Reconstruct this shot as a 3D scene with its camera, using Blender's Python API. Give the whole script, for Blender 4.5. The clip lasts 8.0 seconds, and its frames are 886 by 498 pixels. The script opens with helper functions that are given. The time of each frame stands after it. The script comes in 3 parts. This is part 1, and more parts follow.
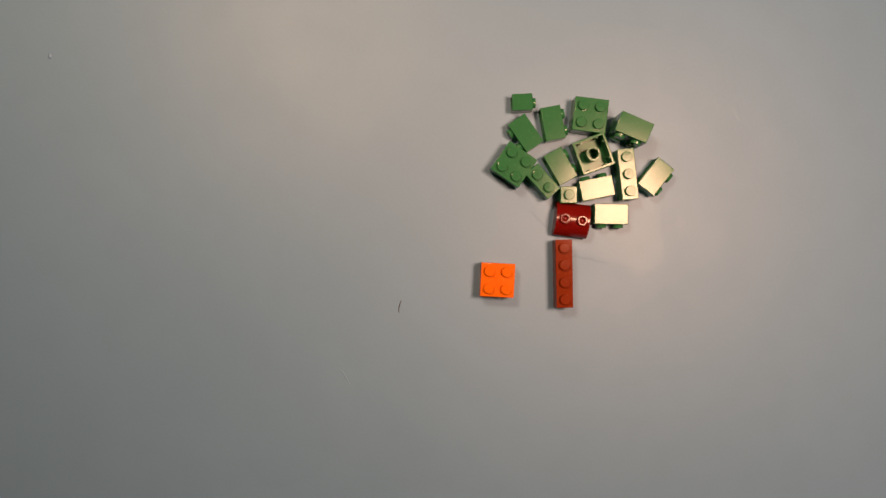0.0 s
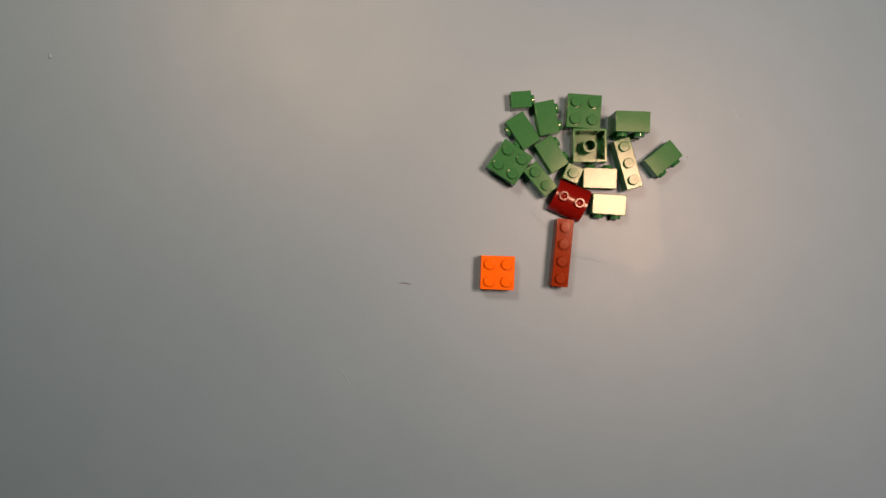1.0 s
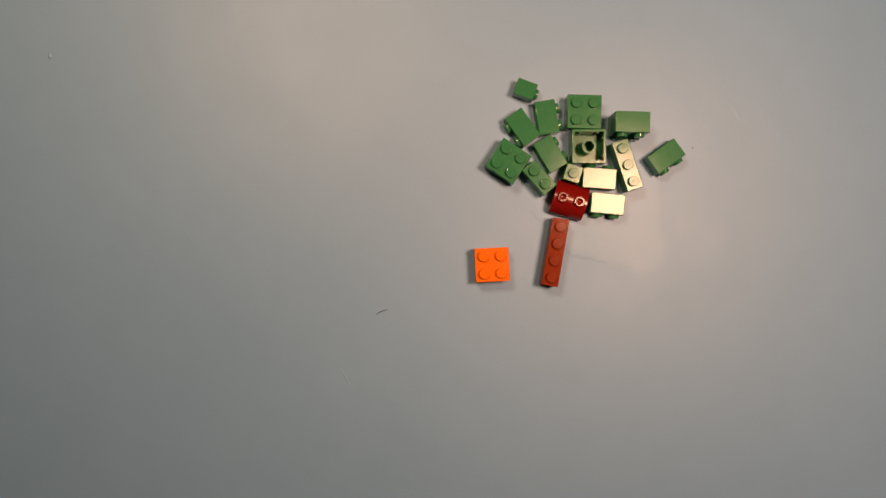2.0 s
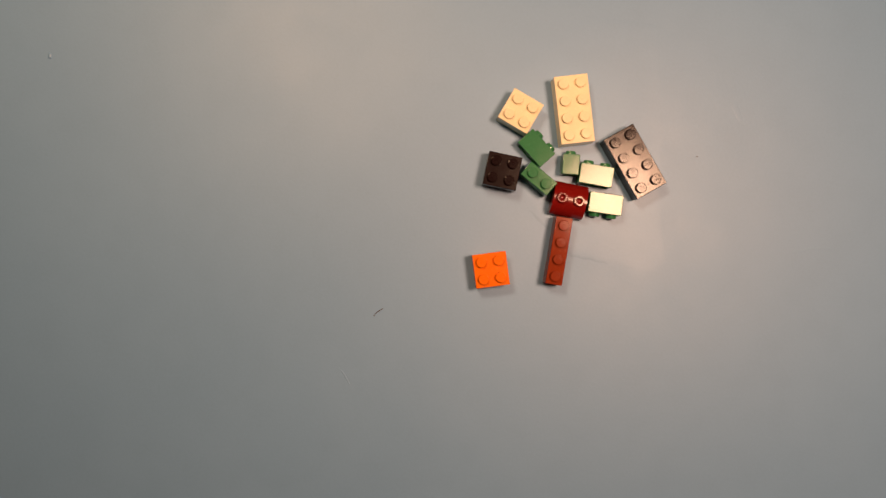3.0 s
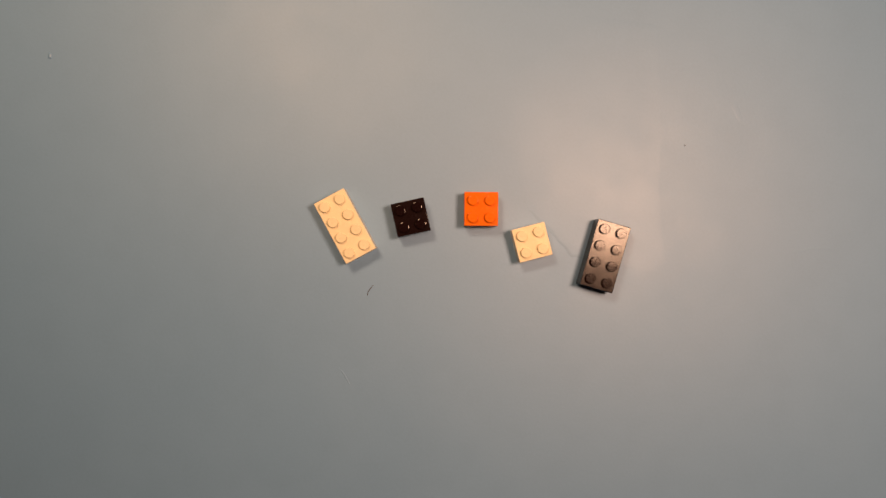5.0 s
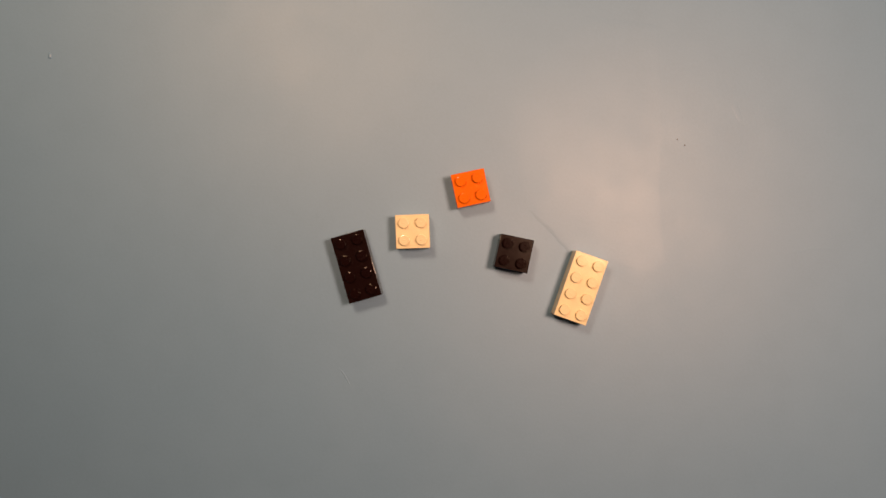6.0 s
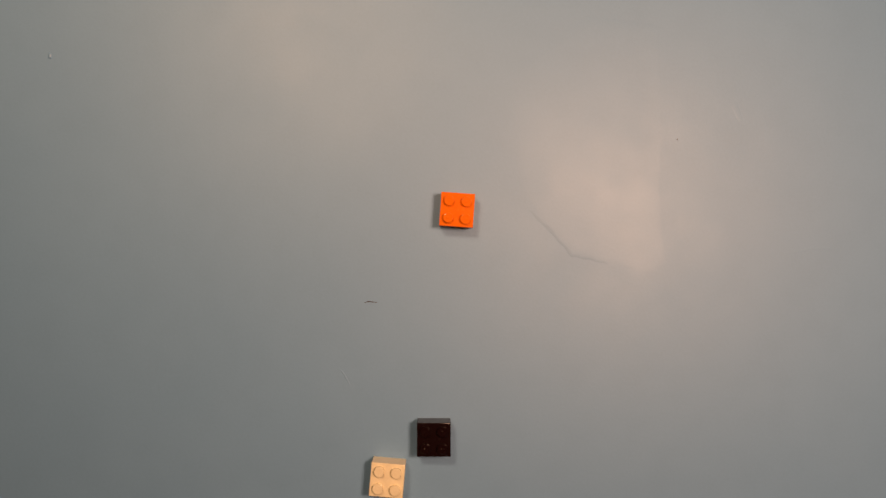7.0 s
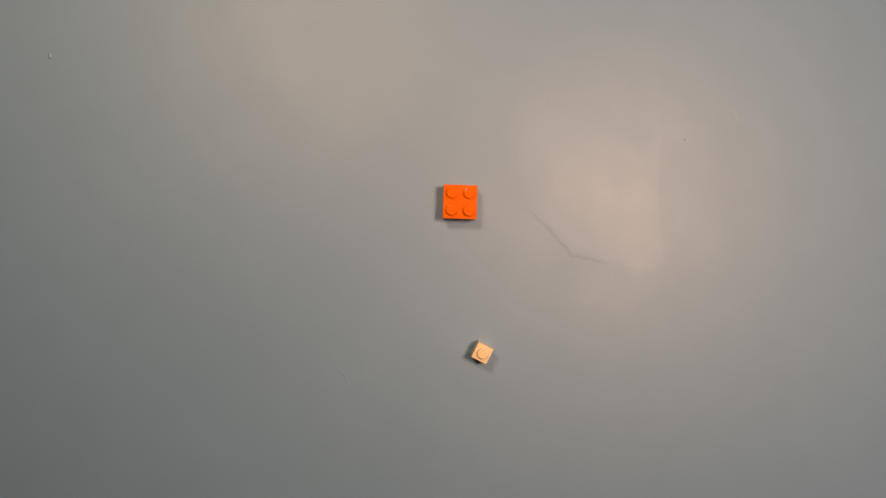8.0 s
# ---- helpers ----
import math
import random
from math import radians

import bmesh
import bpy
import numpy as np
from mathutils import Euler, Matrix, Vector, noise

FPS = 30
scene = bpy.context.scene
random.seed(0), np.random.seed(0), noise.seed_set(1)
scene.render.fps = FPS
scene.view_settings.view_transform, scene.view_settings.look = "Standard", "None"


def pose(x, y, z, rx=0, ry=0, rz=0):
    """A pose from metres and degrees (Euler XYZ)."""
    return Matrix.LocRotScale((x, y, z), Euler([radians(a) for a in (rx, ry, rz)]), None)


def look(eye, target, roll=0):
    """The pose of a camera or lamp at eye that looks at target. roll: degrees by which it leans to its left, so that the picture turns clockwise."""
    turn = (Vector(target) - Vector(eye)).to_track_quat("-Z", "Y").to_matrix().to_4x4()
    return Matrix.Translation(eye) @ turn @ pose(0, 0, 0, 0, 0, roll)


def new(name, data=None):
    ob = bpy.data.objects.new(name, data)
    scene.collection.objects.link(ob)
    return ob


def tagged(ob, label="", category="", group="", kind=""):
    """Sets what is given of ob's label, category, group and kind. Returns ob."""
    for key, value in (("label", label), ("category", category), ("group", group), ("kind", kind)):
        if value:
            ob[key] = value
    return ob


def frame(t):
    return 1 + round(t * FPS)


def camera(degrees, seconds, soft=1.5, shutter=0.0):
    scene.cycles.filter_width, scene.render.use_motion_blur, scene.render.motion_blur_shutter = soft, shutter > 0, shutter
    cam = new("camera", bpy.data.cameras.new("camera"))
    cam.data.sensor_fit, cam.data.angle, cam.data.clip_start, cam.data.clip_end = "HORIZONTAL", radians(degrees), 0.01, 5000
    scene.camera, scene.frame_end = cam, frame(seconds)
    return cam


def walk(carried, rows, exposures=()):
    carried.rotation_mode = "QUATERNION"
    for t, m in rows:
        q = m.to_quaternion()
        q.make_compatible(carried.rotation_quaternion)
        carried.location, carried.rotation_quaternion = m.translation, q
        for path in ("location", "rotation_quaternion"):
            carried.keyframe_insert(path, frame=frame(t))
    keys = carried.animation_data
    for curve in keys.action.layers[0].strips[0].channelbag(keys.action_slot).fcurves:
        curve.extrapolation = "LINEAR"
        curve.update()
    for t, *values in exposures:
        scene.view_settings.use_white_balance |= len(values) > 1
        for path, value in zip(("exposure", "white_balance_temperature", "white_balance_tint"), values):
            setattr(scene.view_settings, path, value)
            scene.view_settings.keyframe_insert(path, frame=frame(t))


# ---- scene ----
cam = camera(65.6, 8.0, soft=1.5)
EYE = pose(0, 0, 0.330)
EXPOSURES = [(0, -0.03), (2.8, 0.0), (5.5, 0.0), (6.5, -0.05), (7.3, -0.08), (8, -0.1)]

# ---- world and lights ----
world = bpy.data.worlds.new("room_dark")
world.use_nodes = True
world.node_tree.nodes["Background"].inputs[0].default_value = (0.02, 0.02, 0.025, 1)
scene.world = world


def disc_lamp(name, at, aim, watts, size, colour):
    data = bpy.data.lights.new(name, "AREA")
    data.shape, data.size, data.energy, data.color = "DISK", size, watts, colour
    ob = new(name, data)
    ob.matrix_world = look(at, aim)
    return ob


WARM, ROSY = (1.0, 0.59, 0.338), (1.0, 0.568, 0.352)
disc_lamp("overhead_bulb", (0.207, 0.056, 0.50), (0.13, 0.015, 0), 2.66, 0.118, ROSY)
disc_lamp("desk_bulb", (-0.145, 0.255, 0.50), (-0.16, 0.30, 0), 2.02, 0.14, WARM)


# ---- materials ----
def mix_rgb(tree, fac, a, b):
    node = tree.nodes.new("ShaderNodeMix")
    node.data_type = "RGBA"
    tree.links.new(fac, node.inputs[0])
    for k, v in ((6, a), (7, b)):
        if isinstance(v, tuple):
            node.inputs[k].default_value = (*v, 1)
        else:
            tree.links.new(v, node.inputs[k])
    return node.outputs[2]


def noise_fac(tree, scale, detail=4.0, lo=0.35, hi=0.65, vector=None, rough=0.55):
    n = tree.nodes.new("ShaderNodeTexNoise")
    n.inputs["Scale"].default_value, n.inputs["Detail"].default_value = scale, detail
    n.inputs["Roughness"].default_value = rough
    if vector:
        tree.links.new(vector, n.inputs["Vector"])
    r = tree.nodes.new("ShaderNodeMapRange")
    r.inputs[1].default_value, r.inputs[2].default_value = lo, hi
    tree.links.new(n.outputs[0], r.inputs[0])
    return r.outputs[0]


def ranged(tree, fac, a, b):
    r = tree.nodes.new("ShaderNodeMapRange")
    r.inputs[3].default_value, r.inputs[4].default_value = a, b
    tree.links.new(fac, r.inputs[0])
    return r.outputs[0]


def bumped(tree, bsdf, fac, strength, distance, normal=None):
    b = tree.nodes.new("ShaderNodeBump")
    b.inputs["Strength"].default_value, b.inputs["Distance"].default_value = strength, distance
    tree.links.new(fac, b.inputs["Height"])
    if normal:
        tree.links.new(normal, b.inputs["Normal"])
    tree.links.new(b.outputs[0], bsdf.inputs["Normal"])
    return b.outputs[0]


def blank(name):
    m = bpy.data.materials.new(name)
    m.use_nodes = True
    tree = m.node_tree
    return m, tree, tree.nodes["Principled BSDF"], tree.nodes.new("ShaderNodeTexCoord").outputs["Object"]


def plastic(name, colour, worn, rough=0.2, specular=0.27):
    """Moulded glossy plastic with faint scuffs and an uneven sheen."""
    m, tree, bsdf, co = blank(name)
    wear = noise_fac(tree, 900, 5, 0.52, 0.8, co)
    broad = noise_fac(tree, 130, 3, 0.3, 0.7, co)
    tint = mix_rgb(tree, broad, tuple(c * 0.93 for c in colour), colour)
    tree.links.new(mix_rgb(tree, wear, tint, worn), bsdf.inputs["Base Color"])
    tree.links.new(ranged(tree, noise_fac(tree, 260, 5, 0.3, 0.7, co), rough * 0.92, rough * 1.12), bsdf.inputs["Roughness"])
    bsdf.inputs["Specular IOR Level"].default_value = specular
    bumped(tree, bsdf, noise_fac(tree, 220, 3, 0.2, 0.8, co), 0.035, 0.0002)
    return m


def paint_material(name, rough, dull, fresh):
    """Light blue brushed paint: broad stains, fine grain, shallow roller ripples."""
    m, tree, bsdf, co = blank(name)
    broad = noise_fac(tree, 7, 4, 0.3, 0.7, co)
    spots = noise_fac(tree, 60, 6, 0.45, 0.8, co)
    fine = noise_fac(tree, 700, 3, 0.3, 0.7, co)
    base = mix_rgb(tree, broad, dull, fresh)
    base = mix_rgb(tree, ranged(tree, spots, 0.0, 0.25), base, tuple(c * 0.88 for c in dull))
    base = mix_rgb(tree, ranged(tree, fine, 0.0, 0.22), base, tuple(c * 1.12 for c in fresh))
    tree.links.new(base, bsdf.inputs["Base Color"])
    tree.links.new(ranged(tree, noise_fac(tree, 25, 5, 0.3, 0.7, co), rough * 0.95, rough * 1.06), bsdf.inputs["Roughness"])
    bsdf.inputs["Specular IOR Level"].default_value = 0.64
    bsdf.inputs["IOR"].default_value = 1.6
    n = bumped(tree, bsdf, noise_fac(tree, 45, 4, 0.2, 0.8, co), 0.08, 0.0006)
    bumped(tree, bsdf, fine, 0.12, 0.0001, n)
    return m


def plain(name, colour, rough):
    m, tree, bsdf, co = blank(name)
    tree.links.new(mix_rgb(tree, noise_fac(tree, 6, 5, 0.3, 0.7, co), tuple(c * 0.9 for c in colour), colour), bsdf.inputs["Base Color"])
    bsdf.inputs["Roughness"].default_value = rough
    bumped(tree, bsdf, noise_fac(tree, 300, 3, 0.3, 0.7, co), 0.1, 0.0005)
    return m


BLUE_DULL, BLUE_FRESH = (0.177, 0.341, 0.568), (0.193, 0.364, 0.598)
blue_paint = paint_material("blue_paint", 0.5, BLUE_DULL, BLUE_FRESH)
blue_gloss = paint_material("blue_paint_smooth", 0.48, BLUE_DULL, BLUE_FRESH)
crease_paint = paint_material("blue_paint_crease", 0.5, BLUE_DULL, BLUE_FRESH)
# slightly darker blue: the main crease's shade is put into its colour
shaded_crease = paint_material("shaded_crease", 0.52, tuple(c * 0.93 for c in BLUE_DULL), BLUE_DULL)
orange_abs = plastic("orange_plastic", (0.88, 0.172, 0.006), (0.88, 0.2, 0.012), 0.16)
tan_abs = plastic("tan_plastic", (0.93, 0.82, 0.56), (0.94, 0.84, 0.61), 0.13, 0.36)
dark_abs = plastic("dark_brown_plastic", (0.010, 0.0035, 0.004), (0.013, 0.006, 0.006), 0.18, 0.28)
green_abs = plastic("green_plastic", (0.036, 0.190, 0.078), (0.048, 0.22, 0.095), 0.155, 0.3)
rust_abs = plastic("reddish_brown_plastic", (0.225, 0.031, 0.008), (0.27, 0.05, 0.016), 0.115, 0.09)
red_abs = plastic("dark_red_plastic", (0.17, 0.006, 0.005), (0.22, 0.015, 0.012), 0.17, 0.4)
RECIPES = (
    (orange_abs, (0.88, 0.172, 0.006), (0.88, 0.2, 0.012)), (tan_abs, (0.93, 0.82, 0.56), (0.94, 0.84, 0.61)),
    (dark_abs, (0.010, 0.0035, 0.004), (0.013, 0.006, 0.006)), (green_abs, (0.036, 0.190, 0.078), (0.048, 0.22, 0.095)),
    (rust_abs, (0.225, 0.031, 0.008), (0.27, 0.05, 0.016)))
MATT = {m: plastic(m.name + "_inside", c, w, 0.2, 0.24) for m, c, w in RECIPES}
WORN = {m: plastic(m.name + "_stud", c, w, 0.15, 0.1 if m == rust_abs else 0.22) for m, c, w in RECIPES}
SLEEK = {m: plastic(m.name + "_stud_side", c, w, 0.07, 0.45 if m == green_abs else 0.25) for m, c, w in RECIPES}
red_stud = plastic("dark_red_plastic_stud", (0.17, 0.006, 0.005), (0.22, 0.015, 0.012), 0.14, 0.22)
WORN[red_abs] = red_stud
fibre_stuff = plain("dark_fibre", (0.05, 0.022, 0.015), 0.6)
wall_paint = plain("wall_paint", (0.26, 0.25, 0.24), 0.8)
floor_wood = plain("floor_boards", (0.16, 0.10, 0.06), 0.5)
leg_wood = plain("table_leg_wood", (0.22, 0.15, 0.09), 0.5)


# ---- building helpers ----
def link_mesh(name, bm, material, smooth=30, flat=9e-6):
    me = bpy.data.meshes.new(name)
    bmesh.ops.recalc_face_normals(bm, faces=bm.faces)
    bm.normal_update()
    for f in bm.faces:
        f.smooth = f.calc_area() < flat and abs(f.normal.z) < 0.9999
    for e in bm.edges:
        if len(e.link_faces) == 2 and e.calc_face_angle(0) > radians(smooth):
            e.smooth = False
    bm.to_mesh(me)
    bm.free()
    me.materials.append(material)
    return new(name, me)


def part(name, bm, material, parent, label=""):
    ob = link_mesh(name, bm, material)
    ob.parent = parent
    return tagged(ob, label) if label else ob


def box(x0, x1, y0, y1, z0, z1, bevel=0.0, segments=2):
    bm = bmesh.new()
    bmesh.ops.create_cube(bm, size=1)
    for v in bm.verts:
        v.co = Vector(((x0 + x1) / 2 + v.co.x * (x1 - x0), (y0 + y1) / 2 + v.co.y * (y1 - y0), (z0 + z1) / 2 + v.co.z * (z1 - z0)))
    if bevel:
        bmesh.ops.bevel(bm, geom=bm.edges[:], offset=bevel, segments=segments, affect="EDGES", profile=0.5)
    return bm


def lathe(profile, steps=24, closed=False):
    """A turned shape about z from (radius, height) pairs."""
    bm = bmesh.new()
    rings = []
    for r, z in profile:
        if r < 1e-7:
            rings.append([bm.verts.new((0, 0, z))])
        else:
            rings.append([bm.verts.new((r * math.cos(2 * math.pi * i / steps), r * math.sin(2 * math.pi * i / steps), z)) for i in range(steps)])
    pairs = list(zip(rings, rings[1:])) + ([(rings[-1], rings[0])] if closed else [])
    for a, b in pairs:
        for i in range(steps):
            j = (i + 1) % steps
            if len(a) == 1:
                bm.faces.new((a[0], b[i], b[j]))
            elif len(b) == 1:
                bm.faces.new((a[i], a[j], b[0]))
            else:
                bm.faces.new((a[i], a[j], b[j], b[i]))
    return bm


# ---- setting ----
def slab(name, x0, x1, y0, y1, z0, z1, material, label):
    return tagged(link_mesh(name, box(x0, x1, y0, y1, z0, z1), material), label, name.split("_")[0], kind="structure")


slab("floor", -1.6, 1.6, -1.6, 1.6, -0.80, -0.75, floor_wood, "brown wooden floor of the room")
slab("ceiling", -1.6, 1.6, -1.6, 1.6, 1.65, 1.70, wall_paint, "plain pale painted ceiling of the room")
slab("wall_north", -1.6, 1.6, 1.6, 1.7, -0.80, 1.70, wall_paint, "plain pale painted room wall")
slab("wall_south", -1.6, 1.6, -1.7, -1.6, -0.80, 1.70, wall_paint, "plain pale painted room wall")
slab("wall_east", 1.6, 1.7, -1.7, 1.7, -0.80, 1.70, wall_paint, "plain pale painted room wall")
slab("wall_west", -1.7, -1.6, -1.7, 1.7, -0.80, 1.70, wall_paint, "plain pale painted room wall")

table = tagged(new("table"), "table with a light blue painted top, scuffed and creased", "table")
part("tabletop", box(-0.55, 0.55, -0.40, 0.40, -0.03, 0.0, 0.003), blue_paint, table, "light blue painted tabletop")
for sx in (-1, 1):
    for sy in (-1, 1):
        part("leg", box(sx * 0.5 - 0.025, sx * 0.5 + 0.025, sy * 0.35 - 0.025, sy * 0.35 + 0.025, -0.75, -0.031, 0.004), leg_wood, table)


def ridge(points, width, height, jitter=0.0):
    """A low rounded bead of paint along a line on the tabletop, tapering at its ends."""
    bm = bmesh.new()
    dense = []
    for (ax, ay), (bx, by) in zip(points, points[1:]):
        for k in range(8):
            dense.append((ax + (bx - ax) * k / 8, ay + (by - ay) * k / 8))
    dense.append(points[-1])
    rows = []
    n = len(dense)
    for i, (x, y) in enumerate(dense):
        a, b = dense[max(i - 1, 0)], dense[min(i + 1, n - 1)]
        d = Vector((b[0] - a[0], b[1] - a[1], 0)).normalized()
        side = Vector((-d.y, d.x, 0))
        taper = min(1.0, 0.15 + 3.0 * min(i, n - 1 - i) / n)
        c = Vector((x, y, 0)) + side * jitter * noise.noise(Vector((x * 220, y * 220, 3)))
        w = width * taper * (0.8 + 0.5 * noise.noise(Vector((x * 150, y * 150, 9))))
        rows.append([bm.verts.new(c + side * w * math.cos(p) + Vector((0, 0, -0.00005 + height * taper * math.sin(p)))) for p in (0, 0.6, 1.1, 1.57, 2.04, 2.54, math.pi)])
    for a, b in zip(rows, rows[1:]):
        for i in range(6):
            bm.faces.new((a[i], a[i + 1], b[i + 1], b[i]))
    return bm


def flake(outline, height, slope):
    """A raised area of thicker paint with a sloping irregular edge."""
    bm = bmesh.new()
    c = Vector((sum(p[0] for p in outline) / len(outline), sum(p[1] for p in outline) / len(outline), 0))
    dense = []
    for i, p in enumerate(outline):
        q = outline[(i + 1) % len(outline)]
        for k in range(10):
            v = Vector((p[0] + (q[0] - p[0]) * k / 10, p[1] + (q[1] - p[1]) * k / 10, 0))
            dense.append(v + (v - c).normalized() * 0.0012 * noise.noise(v * 90))
    low = [bm.verts.new(v + Vector((0, 0, -0.000006))) for v in dense]
    mid = [bm.verts.new(v - (v - c).normalized() * slope * 0.5 + Vector((0, 0, height * 0.75))) for v in dense]
    top = [bm.verts.new(v - (v - c).normalized() * slope + Vector((0, 0, height))) for v in dense]
    for a, b in ((low, mid), (mid, top)):
        for i in range(len(dense)):
            j = (i + 1) % len(dense)
            bm.faces.new((a[i], a[j], b[j], b[i]))
    bm.faces.new(top)
    return bm


part("paint_patch", flake([(0.036, 0.034), (0.038, 0.028), (0.048, 0.014), (0.062, -0.001), (0.080, -0.007), (0.100, -0.0125),
                           (0.107, -0.006), (0.104, 0.030), (0.106, 0.062), (0.104, 0.108), (0.070, 0.112), (0.032, 0.085)], 0.00003, 0.004), blue_gloss, table, "smoother patch of thicker paint")
part("crease", ridge([(0.0358, 0.030), (0.0365, 0.024), (0.0450, 0.0152), (0.0518, 0.0089), (0.0586, 0.0011), (0.0621, -0.003), (0.0748, -0.0057), (0.0857, -0.0092), (0.0955, -0.012)], 0.0014, 0.00007, 0.0007), shaded_crease, table, "crease in the paint, its shade coloured in")
part("crease", ridge([(0.148, -0.0052), (0.162, -0.003), (0.176, 0.0002), (0.183, 0.0002), (0.1885, 0.0008), (0.1895, 0.003)], 0.0011, 0.00007, 0.0004), crease_paint, table)
part("crease", ridge([(0.141, 0.075), (0.140, 0.068), (0.1425, 0.063), (0.146, 0.061)], 0.0026, 0.00007, 0.0008), crease_paint, table)
part("crease", ridge([(0.118, 0.056), (0.106, 0.046), (0.102, 0.040)], 0.0011, 0.00004, 0.0004), crease_paint, table)
part("crease", ridge([(-0.1920, 0.085), (-0.1928, 0.050), (-0.1935, 0.015), (-0.1942, -0.008)], 0.0030, 0.00006, 0.0008), crease_paint, table)
part("scratch", ridge([(-0.0505, -0.0565), (-0.0475, -0.060), (-0.0440, -0.0665)], 0.0004, 0.0003, 0.0003), crease_paint, table, "pale scratch in the paint")
part("paint_blob", ridge([(-0.1890, 0.0945), (-0.1886, 0.0925), (-0.1888, 0.0910)], 0.0011, 0.0006), crease_paint, table, "small blob of dried paint")


# ---- toy bricks ----
PITCH, GAP, TALL, STUD = 0.008, 0.0001, 0.0096, 0.0017


def hollow_body(nx, ny):
    """A brick's shell, open below, its outer edges slightly rounded."""
    hx, hy = nx * PITCH / 2 - GAP, ny * PITCH / 2 - GAP
    bm = box(-hx, hx, -hy, hy, 0, TALL)
    bmesh.ops.bevel(bm, geom=bm.edges[:], offset=0.00028, segments=2, affect="EDGES", profile=0.5)
    low = min(bm.faces, key=lambda f: (round(f.calc_center_median().z, 6), -f.calc_area()))
    bmesh.ops.inset_region(bm, faces=[low], thickness=0.0012)
    deep = bmesh.ops.extrude_face_region(bm, geom=[low])
    bmesh.ops.translate(bm, verts=[v for v in deep["geom"] if isinstance(v, bmesh.types.BMVert)], vec=(0, 0, 0.0084))
    bmesh.ops.delete(bm, geom=[low], context="FACES_ONLY")
    for f in bm.faces:
        c = f.calc_center_median()
        if abs(c.x) < hx - 0.0009 and abs(c.y) < hy - 0.0009 and 0.0002 < c.z < 0.009:
            f.material_index = 1
    return bm


def moved(bm, x, y, z):
    bmesh.ops.translate(bm, verts=bm.verts, vec=(x, y, z))
    return bm


def stud_shape():
    return lathe([(0.00243, -0.0001), (0.00243, STUD - 0.0003), (0.00239, STUD - 0.00014), (0.00229, STUD - 0.00004), (0.00213, STUD), (0.0014, STUD + 0.000004), (0.0007, STUD + 0.000007), (0, STUD + 0.000008)], 28)


def embossed(bm):
    """Raises a small worn oval on top of a stud."""
    low = [bm.verts.new((0.0008 * math.cos(k * math.pi / 8), 0.0005 * math.sin(k * math.pi / 8), STUD + 0.00001)) for k in range(16)]
    high = [bm.verts.new((0.0007 * math.cos(k * math.pi / 8), 0.0004 * math.sin(k * math.pi / 8), STUD + 0.00006)) for k in range(16)]
    for k in range(16):
        bm.faces.new((low[k], low[(k + 1) % 16], high[(k + 1) % 16], high[k]))
    bm.faces.new(high)
    for f in bm.faces:
        c = f.calc_center_median()
        if c.z > STUD - 0.00001 and c.x ** 2 + c.y ** 2 < 0.0021 ** 2:
            f.material_index = 1
    return bm


def tube_shape(outer, inner):
    return lathe([(outer, 0.0003), (outer, 0.0085), (inner, 0.0085), (inner, 0.0003)], 24, closed=True)


def toy_brick(nx, ny, material, label, group=""):
    thing = tagged(new("toy_brick"), label, "toy brick", group)
    part("body", hollow_body(nx, ny), material, thing).data.materials.append(MATT[material])
    for i in range(nx):
        for j in range(ny):
            part("stud", moved(embossed(stud_shape()), (i - (nx - 1) / 2) * PITCH, (j - (ny - 1) / 2) * PITCH, TALL), SLEEK[material], thing).data.materials.append(WORN[material])
    if nx == 2:
        for j in range(ny - 1):
            part("tube", moved(tube_shape(0.00325, 0.0024), 0, (j - (ny - 2) / 2) * PITCH, 0), material, thing)
        for j in range(ny):
            for sx in (-1, 1):
                y = (j - (ny - 1) / 2) * PITCH
                part("rib", box(min(sx * 0.0063, sx * 0.0067), max(sx * 0.0063, sx * 0.0067), y - 0.0004, y + 0.0004, 0.0006, 0.0084), MATT[material], thing)
        for i in (-1, 1):
            for sy in (-1, 1):
                y = sy * (ny * PITCH / 2 - 0.0016)
                part("rib", box(i * PITCH / 2 - 0.0004, i * PITCH / 2 + 0.0004, y - 0.0002, y + 0.0002, 0.0006, 0.0084), MATT[material], thing)
    else:
        for j in range(ny - 1):
            part("peg", moved(tube_shape(0.0016, 0.0009), 0, (j - (ny - 2) / 2) * PITCH, 0), material, thing)
    return thing


def dome_height(y):
    return 0.0030 + 0.0066 * math.sqrt(max(0.0, 1 - (y / 0.0081) ** 2))


